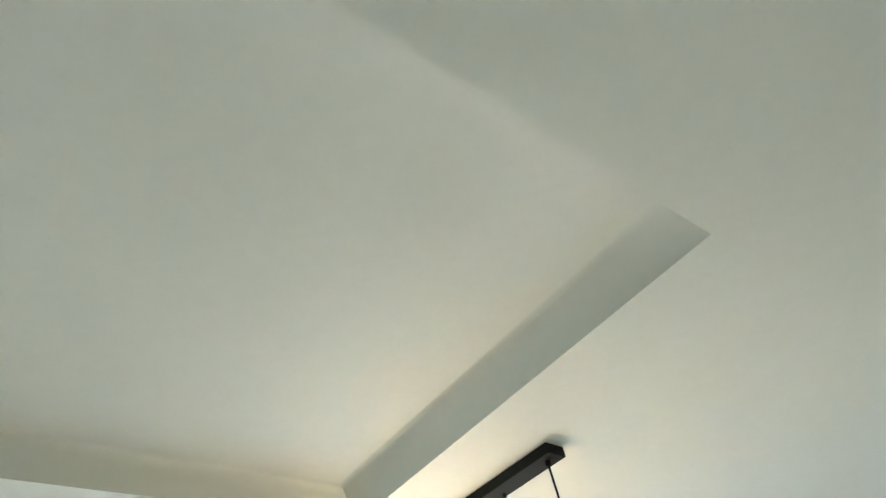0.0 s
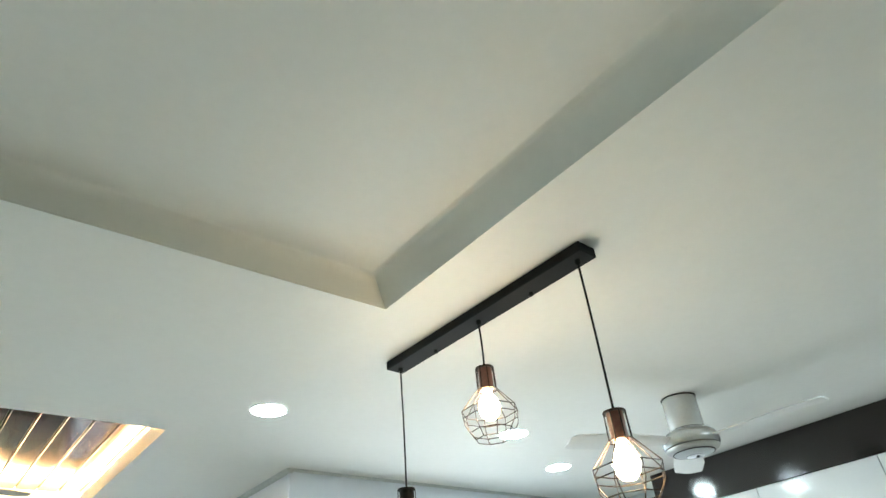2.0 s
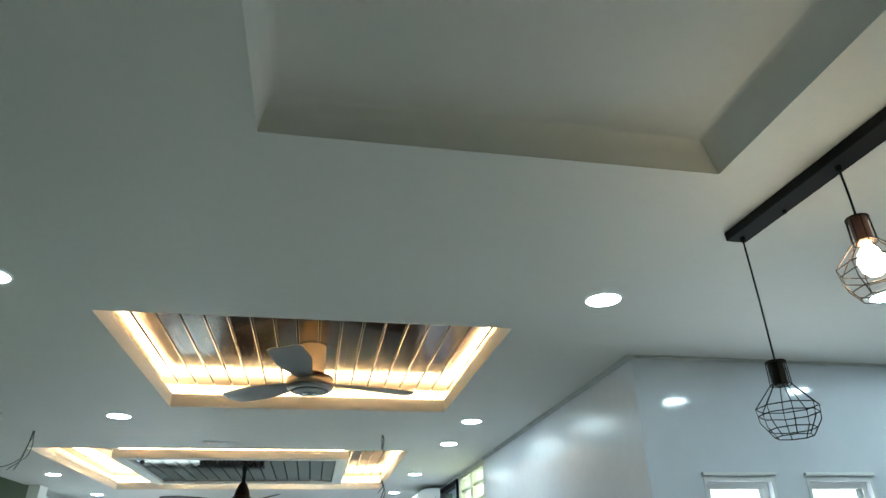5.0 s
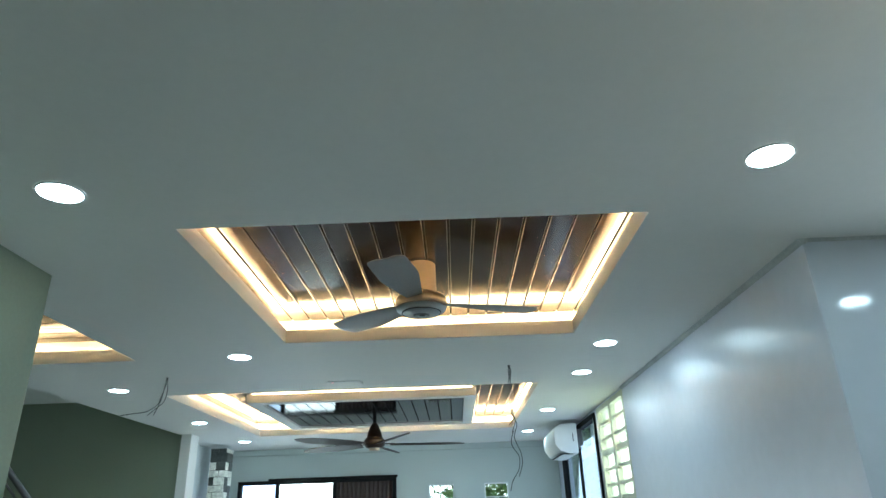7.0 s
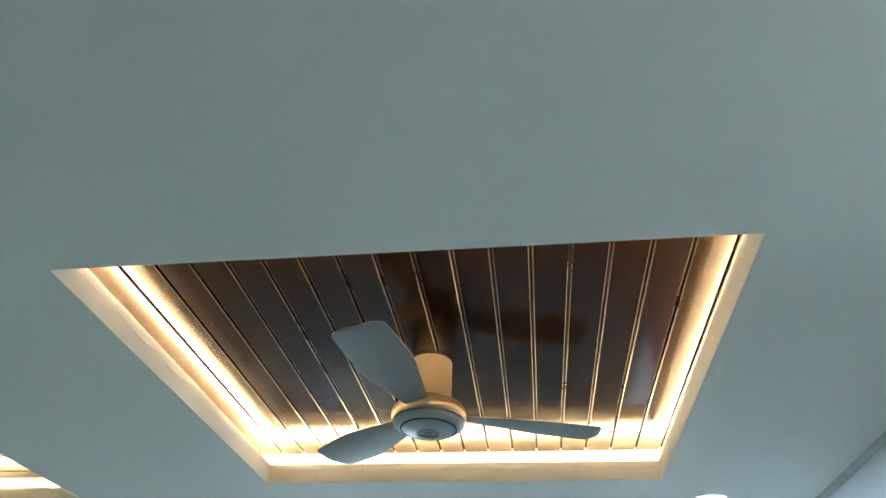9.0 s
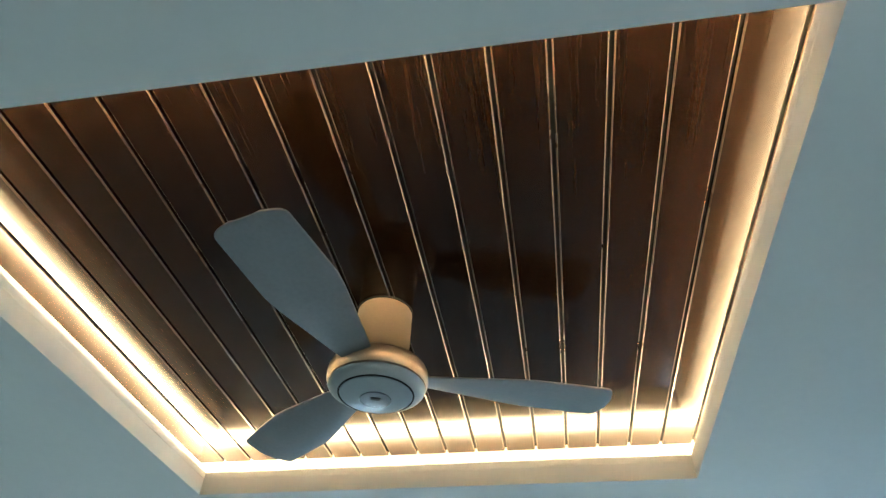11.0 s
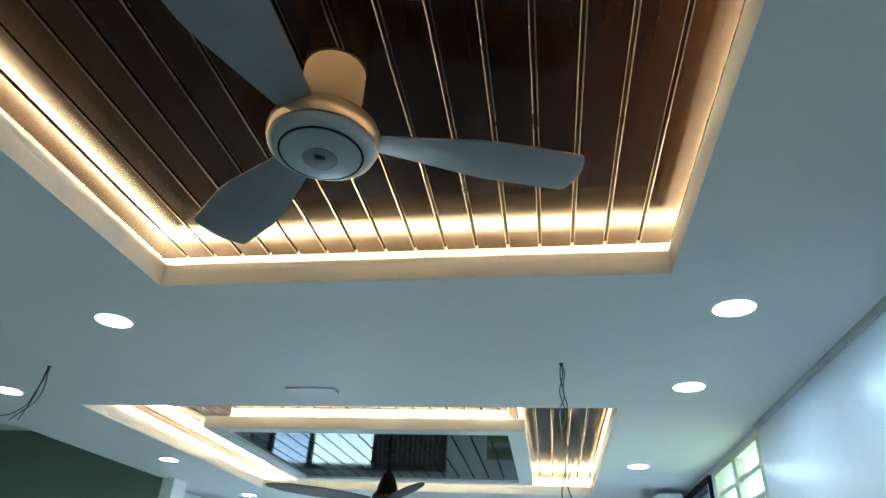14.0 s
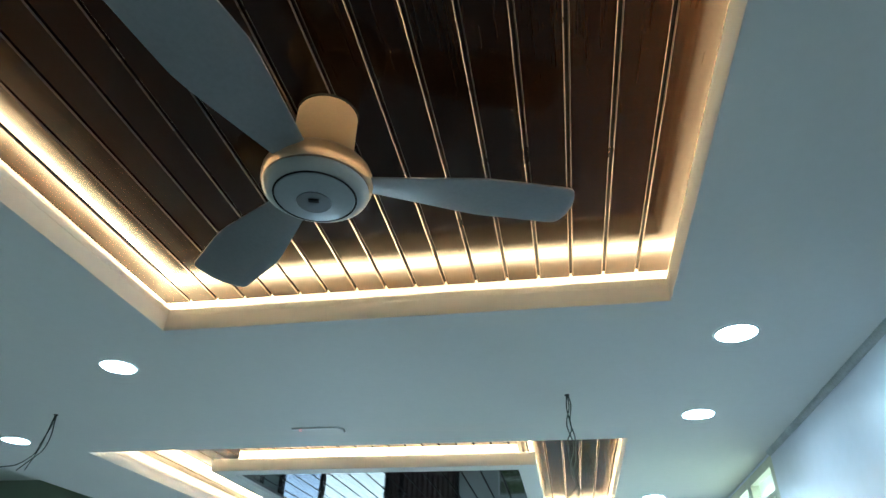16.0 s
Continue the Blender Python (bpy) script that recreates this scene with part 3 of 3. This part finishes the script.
def pendant_lamp():
    x, y0, y1 = 1.494, 0.172, 1.145
    ob = thing("pendant_lamp", "black ceiling bar with three wire-cage pendants on thin cords", "pendant lamp", (x, (y0 + y1) / 2, CEIL), turn=2)
    my = (y0 + y1) / 2
    part("bar", box(-0.039, 0.039, y0 - my, y1 - my, -0.034, 0, 0.003), BLACK, ob, "long black metal bar")
    for y in (0.427, 0.914):
        part("screw", lathe([(0, -0.046), (0.005, -0.046), (0.007, -0.043), (0.007, -0.034), (0, -0.034)], 14), BLACK, ob, "", True).location = (0.018, y - my, 0)
    for y, top, lit in ((0.215, 2.243, True), (0.66, 2.54, True), (1.108, 2.265, False)):
        cage_y, drop = y - my, top - CEIL
        part("cord_grip", lathe([(0, -0.05), (0.006, -0.05), (0.009, -0.046), (0.009, -0.034), (0, -0.034)], 16), BLACK, ob, "", True).location = (0, cage_y, 0)
        part("cord", tube(smooth_line([(0, cage_y, -0.05), (0.002, cage_y, (drop - 0.05) / 2), (0, cage_y, drop)], 6), 0.0032, 8), BLACK, ob, "", True)
        # Lit pendants take warmer colours for the bulb's light; the unlit one is black.
        cage = wire_cage(ob, BRONZE if lit else BLACK, pose(0, cage_y, drop) @ Matrix.Scale(0.87, 4))
        part("socket", lathe([(0, 0.004), (0.012, 0.004), (0.024, 0.0), (0.026, -0.004), (0.026, -0.082), (0.022, -0.086), (0, -0.086)], 28), SOCKET_LIT if lit else BLACK, cage, "lamp socket coloured brown as lit by its bulb" if lit else "black lamp socket", True)
        if lit:
            part("bulb", lathe([(0.013, -0.087), (0.016, -0.1), (0.032, -0.122), (0.04, -0.15), (0.034, -0.178), (0.018, -0.196), (0, -0.2)], 28), LAMP, cage, "glowing warm bulb", True)


def wire_cage(lamp, mat, at):
    """A cage plate with eight bent wires and the rings that tie them together."""
    prof = [(0.034, 0.0), (0.036, -0.085), (0.104, -0.165), (0.098, -0.215), (0.062, -0.268)]
    n = 8
    cage = part("cage", lathe([(0.012, 0.005), (0.034, 0.003), (0.0355, -0.001), (0.034, -0.003), (0.012, -0.001)], 24), mat, lamp, "open cage of thin metal wire", True, at=at)
    rib = mesh_of(tube([(r, 0, z) for r, z in prof], 0.0019, 6), mat, True)
    for k in range(n):
        wire = new("wire", rib)
        wire.parent = cage
        wire.matrix_basis = pose(0, 0, 0, 0, 0, 360 * (k + 0.3) / n)
    for r, z in ((prof[1]), (0.101, -0.19), (0.104, -0.165), (0.062, -0.268), (0.08, -0.242)):
        m = n if r > 0.05 else 20
        part("wire_ring", tube([(r * math.cos(2 * math.pi * (k + 0.3) / m), r * math.sin(2 * math.pi * (k + 0.3) / m), z) for k in range(m)], 0.0019, 6, True), mat, cage, "", True)
    return cage


pendant_lamp()

# ---- kitchen ----


def kitchen_cupboard():
    ob = thing("wall_cabinet", "tall kitchen cabinet with glossy white doors under a dark top panel", "kitchen cabinet", (4.03, 0.4, 0))
    part("body", box(0.025, 0.365, -1.3, 1.44, 0.9, 2.748), WHITE_GLOSS, ob)
    part("top_panel", box(-0.003, 0.0245, -1.3, 1.44, 2.5, 2.747, 0.002), DARK_GLOSS, ob, "glossy dark brown top panel")
    for k in range(4):
        y = -1.3 + k * 0.685
        door = part("door", box(0, 0.0245, y + 0.002, y + 0.683, 1.5, 2.497, 0.002), WHITE_GLOSS, ob, "glossy white door")
        part("handle", box(-0.02, -0.0005, y + 0.62, y + 0.635, 1.55, 1.75, 0.003), STEEL, door)
    part("end_panel", box(-0.004, 0.365, 1.442, 1.46, 0.0, 2.5, 0.002), CREAM, ob, "pale olive end panel")
    part("base", box(-0.25, 0.365, -1.3, 1.44, 0.0, 0.88, 0.003), WHITE_GLOSS, ob)
    part("worktop", box(-0.27, 0.365, -1.31, 1.44, 0.881, 0.9, 0.003), DARK_GLOSS, ob)


kitchen_cupboard()


def casement(name, u0, u1, z0, z1, label):
    cx = (u0 + u1) / 2
    ob = thing(name, label, "window", (cx, KITCHEN_N, z0), kind="structure")
    w, h = u1 - u0, z1 - z0
    f = 0.03
    bm = grid_slab([-w / 2, -w / 2 + f, w / 2 - f, w / 2], [0, f, h - f, h], lambda u, v: abs(u) > w / 2 - f or v < f or v > h - f, 0.03, 0.08, lambda u, v, q: (u, q, v))
    part("window_frame", bm, ALU, ob)
    pane = part("pane", box(-w / 2 + f, w / 2 - f, 0.052, 0.057, f, h - f), CLEAR, ob)
    pane.visible_shadow = False
    part("lintel", box(-w / 2 - 0.025, w / 2 + 0.03, -0.022, -0.0005, h + 0.03, h + 0.044, 0.002), ALU, ob, "thin grey ledge over the window")
    bm = grid_slab([-w / 2 - 0.018, -w / 2, w / 2, w / 2 + 0.018], [-0.018, 0, h, h + 0.018], lambda u, v: not (abs(u) < w / 2 and 0 < v < h), -0.006, -0.0005, lambda u, v, q: (u, q, v))
    part("trim", bm, ALU, ob)


for k, o in enumerate(KITCHEN_WINDOWS):
    casement("window_%d" % (k + 1), *o, "small bright white-framed kitchen window")

# ---- hall openings ----


def vent_window():
    y0, y1, z0, z1 = VENT
    ob = thing("window_3", "cream vent-block window with green light behind it", "window", (right_at((y0 + y1) / 2), (y0 + y1) / 2, z0), kind="structure", turn=0)
    w, h = y1 - y0, z1 - z0
    bm = grid_slab([-w / 2, -w / 2 + 0.07, -0.045, 0.045, w / 2 - 0.07, w / 2], [0, 0.05, h - 0.05, h], lambda u, v: not (0.05 < v < h - 0.05 and 0.045 < abs(u) < w / 2 - 0.07), 0.0, 0.1, lambda u, v, q: (q, u, v))
    part("window_frame", bm, CREAM, ob)
    for side in (-1, 1):
        a, b = sorted((side * 0.0455, side * (w / 2 - 0.0705)))
        k = 0
        z = h - 0.2
        while z > 0.06:
            thick = 0.06 if k % 3 == 2 else 0.032
            part("slat", box(0.015, 0.09, a, b, z, z + thick, 0.003), CREAM, ob)
            pane = part("pane", box(0.05, 0.055, a, b, z + thick + 0.0005, min(h - 0.0505, z + 0.1545 + (0.06 if k == 0 else 0.0))), FROSTED, ob, "frosted pale green glass")
            pane.visible_shadow = False
            z -= 0.155
            k += 1


def sliding_window():
    y0, y1, z0, z1 = SLIDER
    ob = thing("window_4", "black-framed sliding window with blue tinted glass", "window", (right_at((y0 + y1) / 2), (y0 + y1) / 2, z0), kind="structure", turn=0)
    w, h = y1 - y0, z1 - z0
    f = 0.06
    bm = grid_slab([-w / 2, -w / 2 + f, w / 2 - f, w / 2], [0, f, h - f, h], lambda u, v: abs(u) > w / 2 - f or v < f or v > h - f, -0.03, 0.06, lambda u, v, q: (q, u, v))
    part("window_frame", bm, BLACK, ob, "black aluminium frame")
    part("mullion", box(-0.006, 0.03, -f / 2, f / 2, f, h - f, 0.002), BLACK, ob, "slim black mullion")
    part("track_seal", box(-0.0325, -0.0305, -w / 2 + 0.022, -w / 2 + 0.034, f, h - f), ALU, ob, "pale line along the track")
    for a, b in ((-w / 2 + f, -f / 2), (f / 2, w / 2 - f)):
        p = part("pane", box(0.008, 0.014, a, b, f, h - f), TINTED, ob, "blue tinted glass")
        p.visible_shadow = False


def air_conditioner():
    ob = thing("air_conditioner", "white wall-mounted split air conditioner with rounded front", "air conditioner", (RIGHT - 0.088, 8.05, 2.345), turn=0)
    bm = bmesh.new()
    prof = [(0, 0.0), (-0.10, 0.0), (-0.22, 0.035), (-0.28, 0.12), (-0.285, 0.23), (-0.265, 0.31), (-0.19, 0.35), (0, 0.355)]
    ends = [[bm.verts.new((x, y, z)) for x, z in prof] for y in (-0.02, 0.98)]
    for k in range(8):
        bm.faces.new((ends[0][k], ends[0][(k + 1) % 8], ends[1][(k + 1) % 8], ends[1][k]))
    bm.faces.new(ends[0])
    bm.faces.new(ends[1])
    bmesh.ops.bevel(bm, geom=bm.edges[:], offset=0.008, segments=2, affect='EDGES')
    part("body", bm, WHITE_PLASTIC, ob, "", True)
    part("bracket", box(0.0005, 0.086, 0.12, 0.84, 0.1, 0.3, 0.003), STEEL, ob, "grey mounting bracket")
    part("flap", box(-0.19, -0.07, 0.05, 0.79, -0.012, -0.001, 0.002), WHITE_PLASTIC, ob, "white air flap")
    part("outlet", box(-0.21, -0.06, 0.03, 0.81, -0.0008, 0.006), BLACK, ob, "dark air outlet")
    part("side_mark", box(-0.06, -0.05, -0.0225, -0.0205, 0.14, 0.24), STEEL, ob, "grey mark on the end")


def sliding_door():
    x0, x1, z0, z1 = DOOR
    ob = thing("door_1", "black-framed glass sliding door with a dark curtained leaf", "door", ((x0 + x1) / 2, NORTH, z0), kind="structure")
    w, h = x1 - x0, z1 - z0
    f = 0.055
    cuts = [-w / 2, -w / 2 + f, -0.64, -0.59, 0.24, 0.3, w / 2 - f, w / 2]
    bm = grid_slab(cuts, [0, f, h - f, h], lambda u, v: abs(u) > w / 2 - f or -0.64 < u < -0.59 or 0.24 < u < 0.3 or v < f or v > h - f, -0.03, 0.07, lambda u, v, q: (u, q, v))
    part("door_frame", bm, BLACK, ob, "black aluminium frame")
    for a, b, mat in ((-w / 2 + f, -0.64, TINTED), (-0.59, 0.24, CLEAR)):
        p = part("pane", box(a, b, 0.02, 0.026, f, h - f), mat, ob, "blue tinted glass" if mat is TINTED else "clear glass")
        p.visible_shadow = False
    bm = bmesh.new()
    n = 90
    rows = []
    for lift in (0, 0.004):
        for z in (f, h - f):
            rows.append([bm.verts.new((0.3 + (w / 2 - f - 0.3) * i / n, 0.01 + lift + 0.014 * math.sin(i * 0.9), z)) for i in range(n + 1)])
    for a, b in ((rows[0], rows[1]), (rows[2], rows[3]), (rows[0], rows[2]), (rows[1], rows[3])):
        for i in range(n):
            bm.faces.new((a[i], a[i + 1], b[i + 1], b[i]))
    part("curtain", bm, CURTAIN, ob, "dark brown pleated curtain", True)
    part("track", box(-0.75, w / 2 + 0.02, -0.05, -0.031, h - 0.01, h + 0.03, 0.004), BLACK, ob, "dark curtain track")


def small_window(k, o):
    x0, x1, z0, z1 = o
    ob = thing("window_%d" % k, "small square window with greenery behind it", "window", ((x0 + x1) / 2, NORTH, z0), kind="structure")
    w, h = x1 - x0, z1 - z0
    bm = grid_slab([-w / 2, -w / 2 + 0.02, w / 2 - 0.02, w / 2], [0, 0.02, h / 2 - 0.01, h / 2 + 0.01, h - 0.02, h], lambda u, v: abs(u) > w / 2 - 0.02 or v < 0.02 or v > h - 0.02 or abs(v - h / 2) < 0.01, 0.02, 0.06, lambda u, v, q: (u, q, v))
    part("window_frame", bm, ALU, ob)
    p = part("pane", box(-w / 2 + 0.02, w / 2 - 0.02, 0.037, 0.042, 0.02, h - 0.02), CLEAR, ob)
    p.visible_shadow = False


vent_window()
sliding_window()
air_conditioner()
sliding_door()
for k, o in enumerate(SMALL):
    small_window(5 + k, o)


def stone_column():
    rnd = random.Random(4)
    ob = thing("stone_column", "narrow column clad in pale and dark split stone", "column", (-3.24, 9.55, 0), kind="structure")
    part("core", box(-0.105, 0.105, -0.14, 0.14, 0, 2.70), STONE_DARK, ob)
    z = 0.002
    while z < 2.69:
        h = rnd.choice((0.09, 0.11, 0.13))
        h = min(h, 2.7 - z)
        cut = rnd.uniform(-0.05, 0.06)
        for a, b in ((-0.115, cut), (cut, 0.115)):
            d = rnd.uniform(0.004, 0.02)
            part("stone", box(a + 0.003, b - 0.003, -0.14 - d, -0.1405, z + 0.003, z + h - 0.003, 0.004), STONE_LIGHT if rnd.random() < 0.6 else STONE_DARK, ob)
        for a, b in ((-0.14, 0.0), (0.0, 0.14)):
            d = rnd.uniform(0.004, 0.02)
            part("stone", box(0.1055, 0.105 + d, a + 0.003, b - 0.003, z + 0.003, z + h - 0.003, 0.004), STONE_LIGHT if rnd.random() < 0.6 else STONE_DARK, ob)
        z += h


stone_column()

# ---- loose cables, slim fixture, stair rail ----


def cable_bundle(name, at, runs, label):
    ob = thing(name, label, "cable", (*at, CEIL))
    part("ceiling_hole", lathe([(0, -0.0005), (0.012, -0.001), (0.012, -0.003), (0, -0.003)], 16), BLACK, ob, "dark cable hole")
    for pts in runs:
        part("wire", tube(smooth_line(pts, 7), 0.0028, 6), CABLE, ob, "", True)


cable_bundle("cable_bundle", (0.588, 4.897), (
    [(0, 0, 0), (0.005, 0, -0.06), (-0.012, 0.005, -0.14), (0.012, 0, -0.24), (-0.01, 0, -0.34), (0.02, 0, -0.42), (-0.012, 0, -0.52)],
    [(0.004, 0.003, 0), (0.014, 0, -0.05), (0.004, 0, -0.13), (0.02, 0.004, -0.2), (0.016, 0, -0.3), (-0.004, 0, -0.37), (0.03, 0, -0.45), (0.006, 0.004, -0.55), (0.045, 0, -0.66), (0.05, 0, -0.74), (0.02, 0, -0.83)],
    [(0.002, -0.003, -0.5), (-0.02, 0, -0.57), (-0.012, 0, -0.62), (0.03, 0, -0.69), (0.022, 0, -0.78), (-0.03, 0, -0.86), (-0.05, 0, -0.93)],
    [(-0.003, 0, 0), (-0.006, 0, -0.07), (0.008, 0, -0.16), (-0.014, 0, -0.22), (-0.008, 0, -0.32), (0.012, 0, -0.4), (-0.03, 0, -0.46)],
), "bundle of loose dark wires hanging from a ceiling hole")
cable_bundle("cable_bundle", (-2.118, 4.907), (
    [(0, 0, 0), (-0.004, 0, -0.06), (-0.03, 0, -0.15), (-0.05, 0, -0.21), (-0.13, 0, -0.26), (-0.22, 0, -0.27), (-0.34, 0.02, -0.28)],
    [(0.004, 0, 0), (0.008, 0, -0.05), (0.014, 0, -0.12), (-0.005, 0, -0.19), (-0.06, 0, -0.24), (-0.12, 0, -0.29)],
    [(-0.004, 0, 0), (-0.012, 0, -0.07), (-0.02, 0, -0.14), (-0.035, 0, -0.2), (-0.07, 0, -0.29)],
), "bundle of loose dark wires bent aside under the ceiling")


def slim_fixture():
    ob = thing("slim_ceiling_fixture", "slim white fixture with a red indicator on the ceiling", "fixture", (-0.772, 5.28, CEIL))
    part("body", box(-0.15, 0.13, -0.014, 0.014, -0.009, 0, 0.0035), WHITE_PLASTIC, ob)
    part("hook", tube(smooth_line([(0.12, 0, -0.007), (0.138, 0, -0.009), (0.152, 0, -0.018), (0.156, 0, -0.03)], 5), 0.006, 8), WHITE_PLASTIC, ob, "small bent end", True)
    part("indicator", lathe([(0, -0.014), (0.007, -0.013), (0.008, -0.0092), (0, -0.0092)], 12), RED_LED, ob, "small red light", True).location = (-0.1, 0, 0)


slim_fixture()


def stair_rail():
    ob = thing("stair_rail", "dark metal stair railing with thin bars", "railing", (-3.42, 4.6, 0))
    z0, fall, run = 2.48, 0.62, 2.7
    part("handrail", tube([(0, 0, z0), (0, run, z0 - fall * run)], 0.025, 12), STEEL, ob, "", True)
    for k in range(4):
        part("rail", tube([(0, 0, z0 - 0.1 - 0.1 * k), (0, run, z0 - 0.1 - 0.1 * k - fall * run)], 0.011, 8), STEEL, ob, "", True)
    for y in (0.02, 1.35, 2.68):
        part("post", tube([(0, y, 0), (0, y, z0 - fall * y)], 0.018, 10), STEEL, ob, "", True)


stair_rail()

# ---- outside ----
bm = box(-400, 400, -400, 400, -0.3, -0.12)
tagged(part("ground", bm, GRASS), "green lawn around the house", "ground", kind="structure")


def hedge(name, x0, x1, y0, y1, height, count, seed, size=1.0):
    rng = np.random.default_rng(seed)
    c = np.stack([rng.uniform(x0, x1, count), rng.uniform(y0, y1, count), -0.1 + height * rng.uniform(0, 1, count) ** 0.8], 1)
    c[:, 2] *= 0.85 + 0.25 * np.sin(c[:, 0] * 2.1 + c[:, 1] * 1.7)
    d1 = rng.normal(size=(count, 3))
    d1 /= np.linalg.norm(d1, axis=1, keepdims=True)
    d2 = np.cross(d1, rng.normal(size=(count, 3)))
    d2 /= np.linalg.norm(d2, axis=1, keepdims=True)
    s = size * rng.uniform(0.05, 0.11, (count, 1))
    v = np.concatenate([c - d1 * s, c + d2 * s * 0.4, c + d1 * s, c - d2 * s * 0.4], 1).reshape(-1, 3)
    me = bpy.data.meshes.new(name)
    me.from_pydata(v.tolist(), [], np.arange(count * 4).reshape(-1, 4).tolist())
    me.materials.append(LEAF)
    tagged(new(name, me), "dense green garden hedge outside the windows", "hedge", kind="stuff")


hedge("hedge", -1.2, 2.6, 14.0, 15.0, 3.3, 11000, 1)
hedge("tall_hedge", 3.2, 5.6, 8.5, 23.0, 6.0, 42000, 2, 2.0)


HAZE = glow("bright_hazy_sky", (0.95, 0.98, 1.0), 2.6)
tagged(part("backdrop", box(-120, 120, 90, 90.5, -0.2, 70), HAZE), "bright hazy white sky far outside", "backdrop", kind="structure")
tagged(part("backdrop", box(90, 90.5, -60, 89, -0.2, 70), HAZE), "bright hazy white sky far outside", "backdrop", kind="structure")
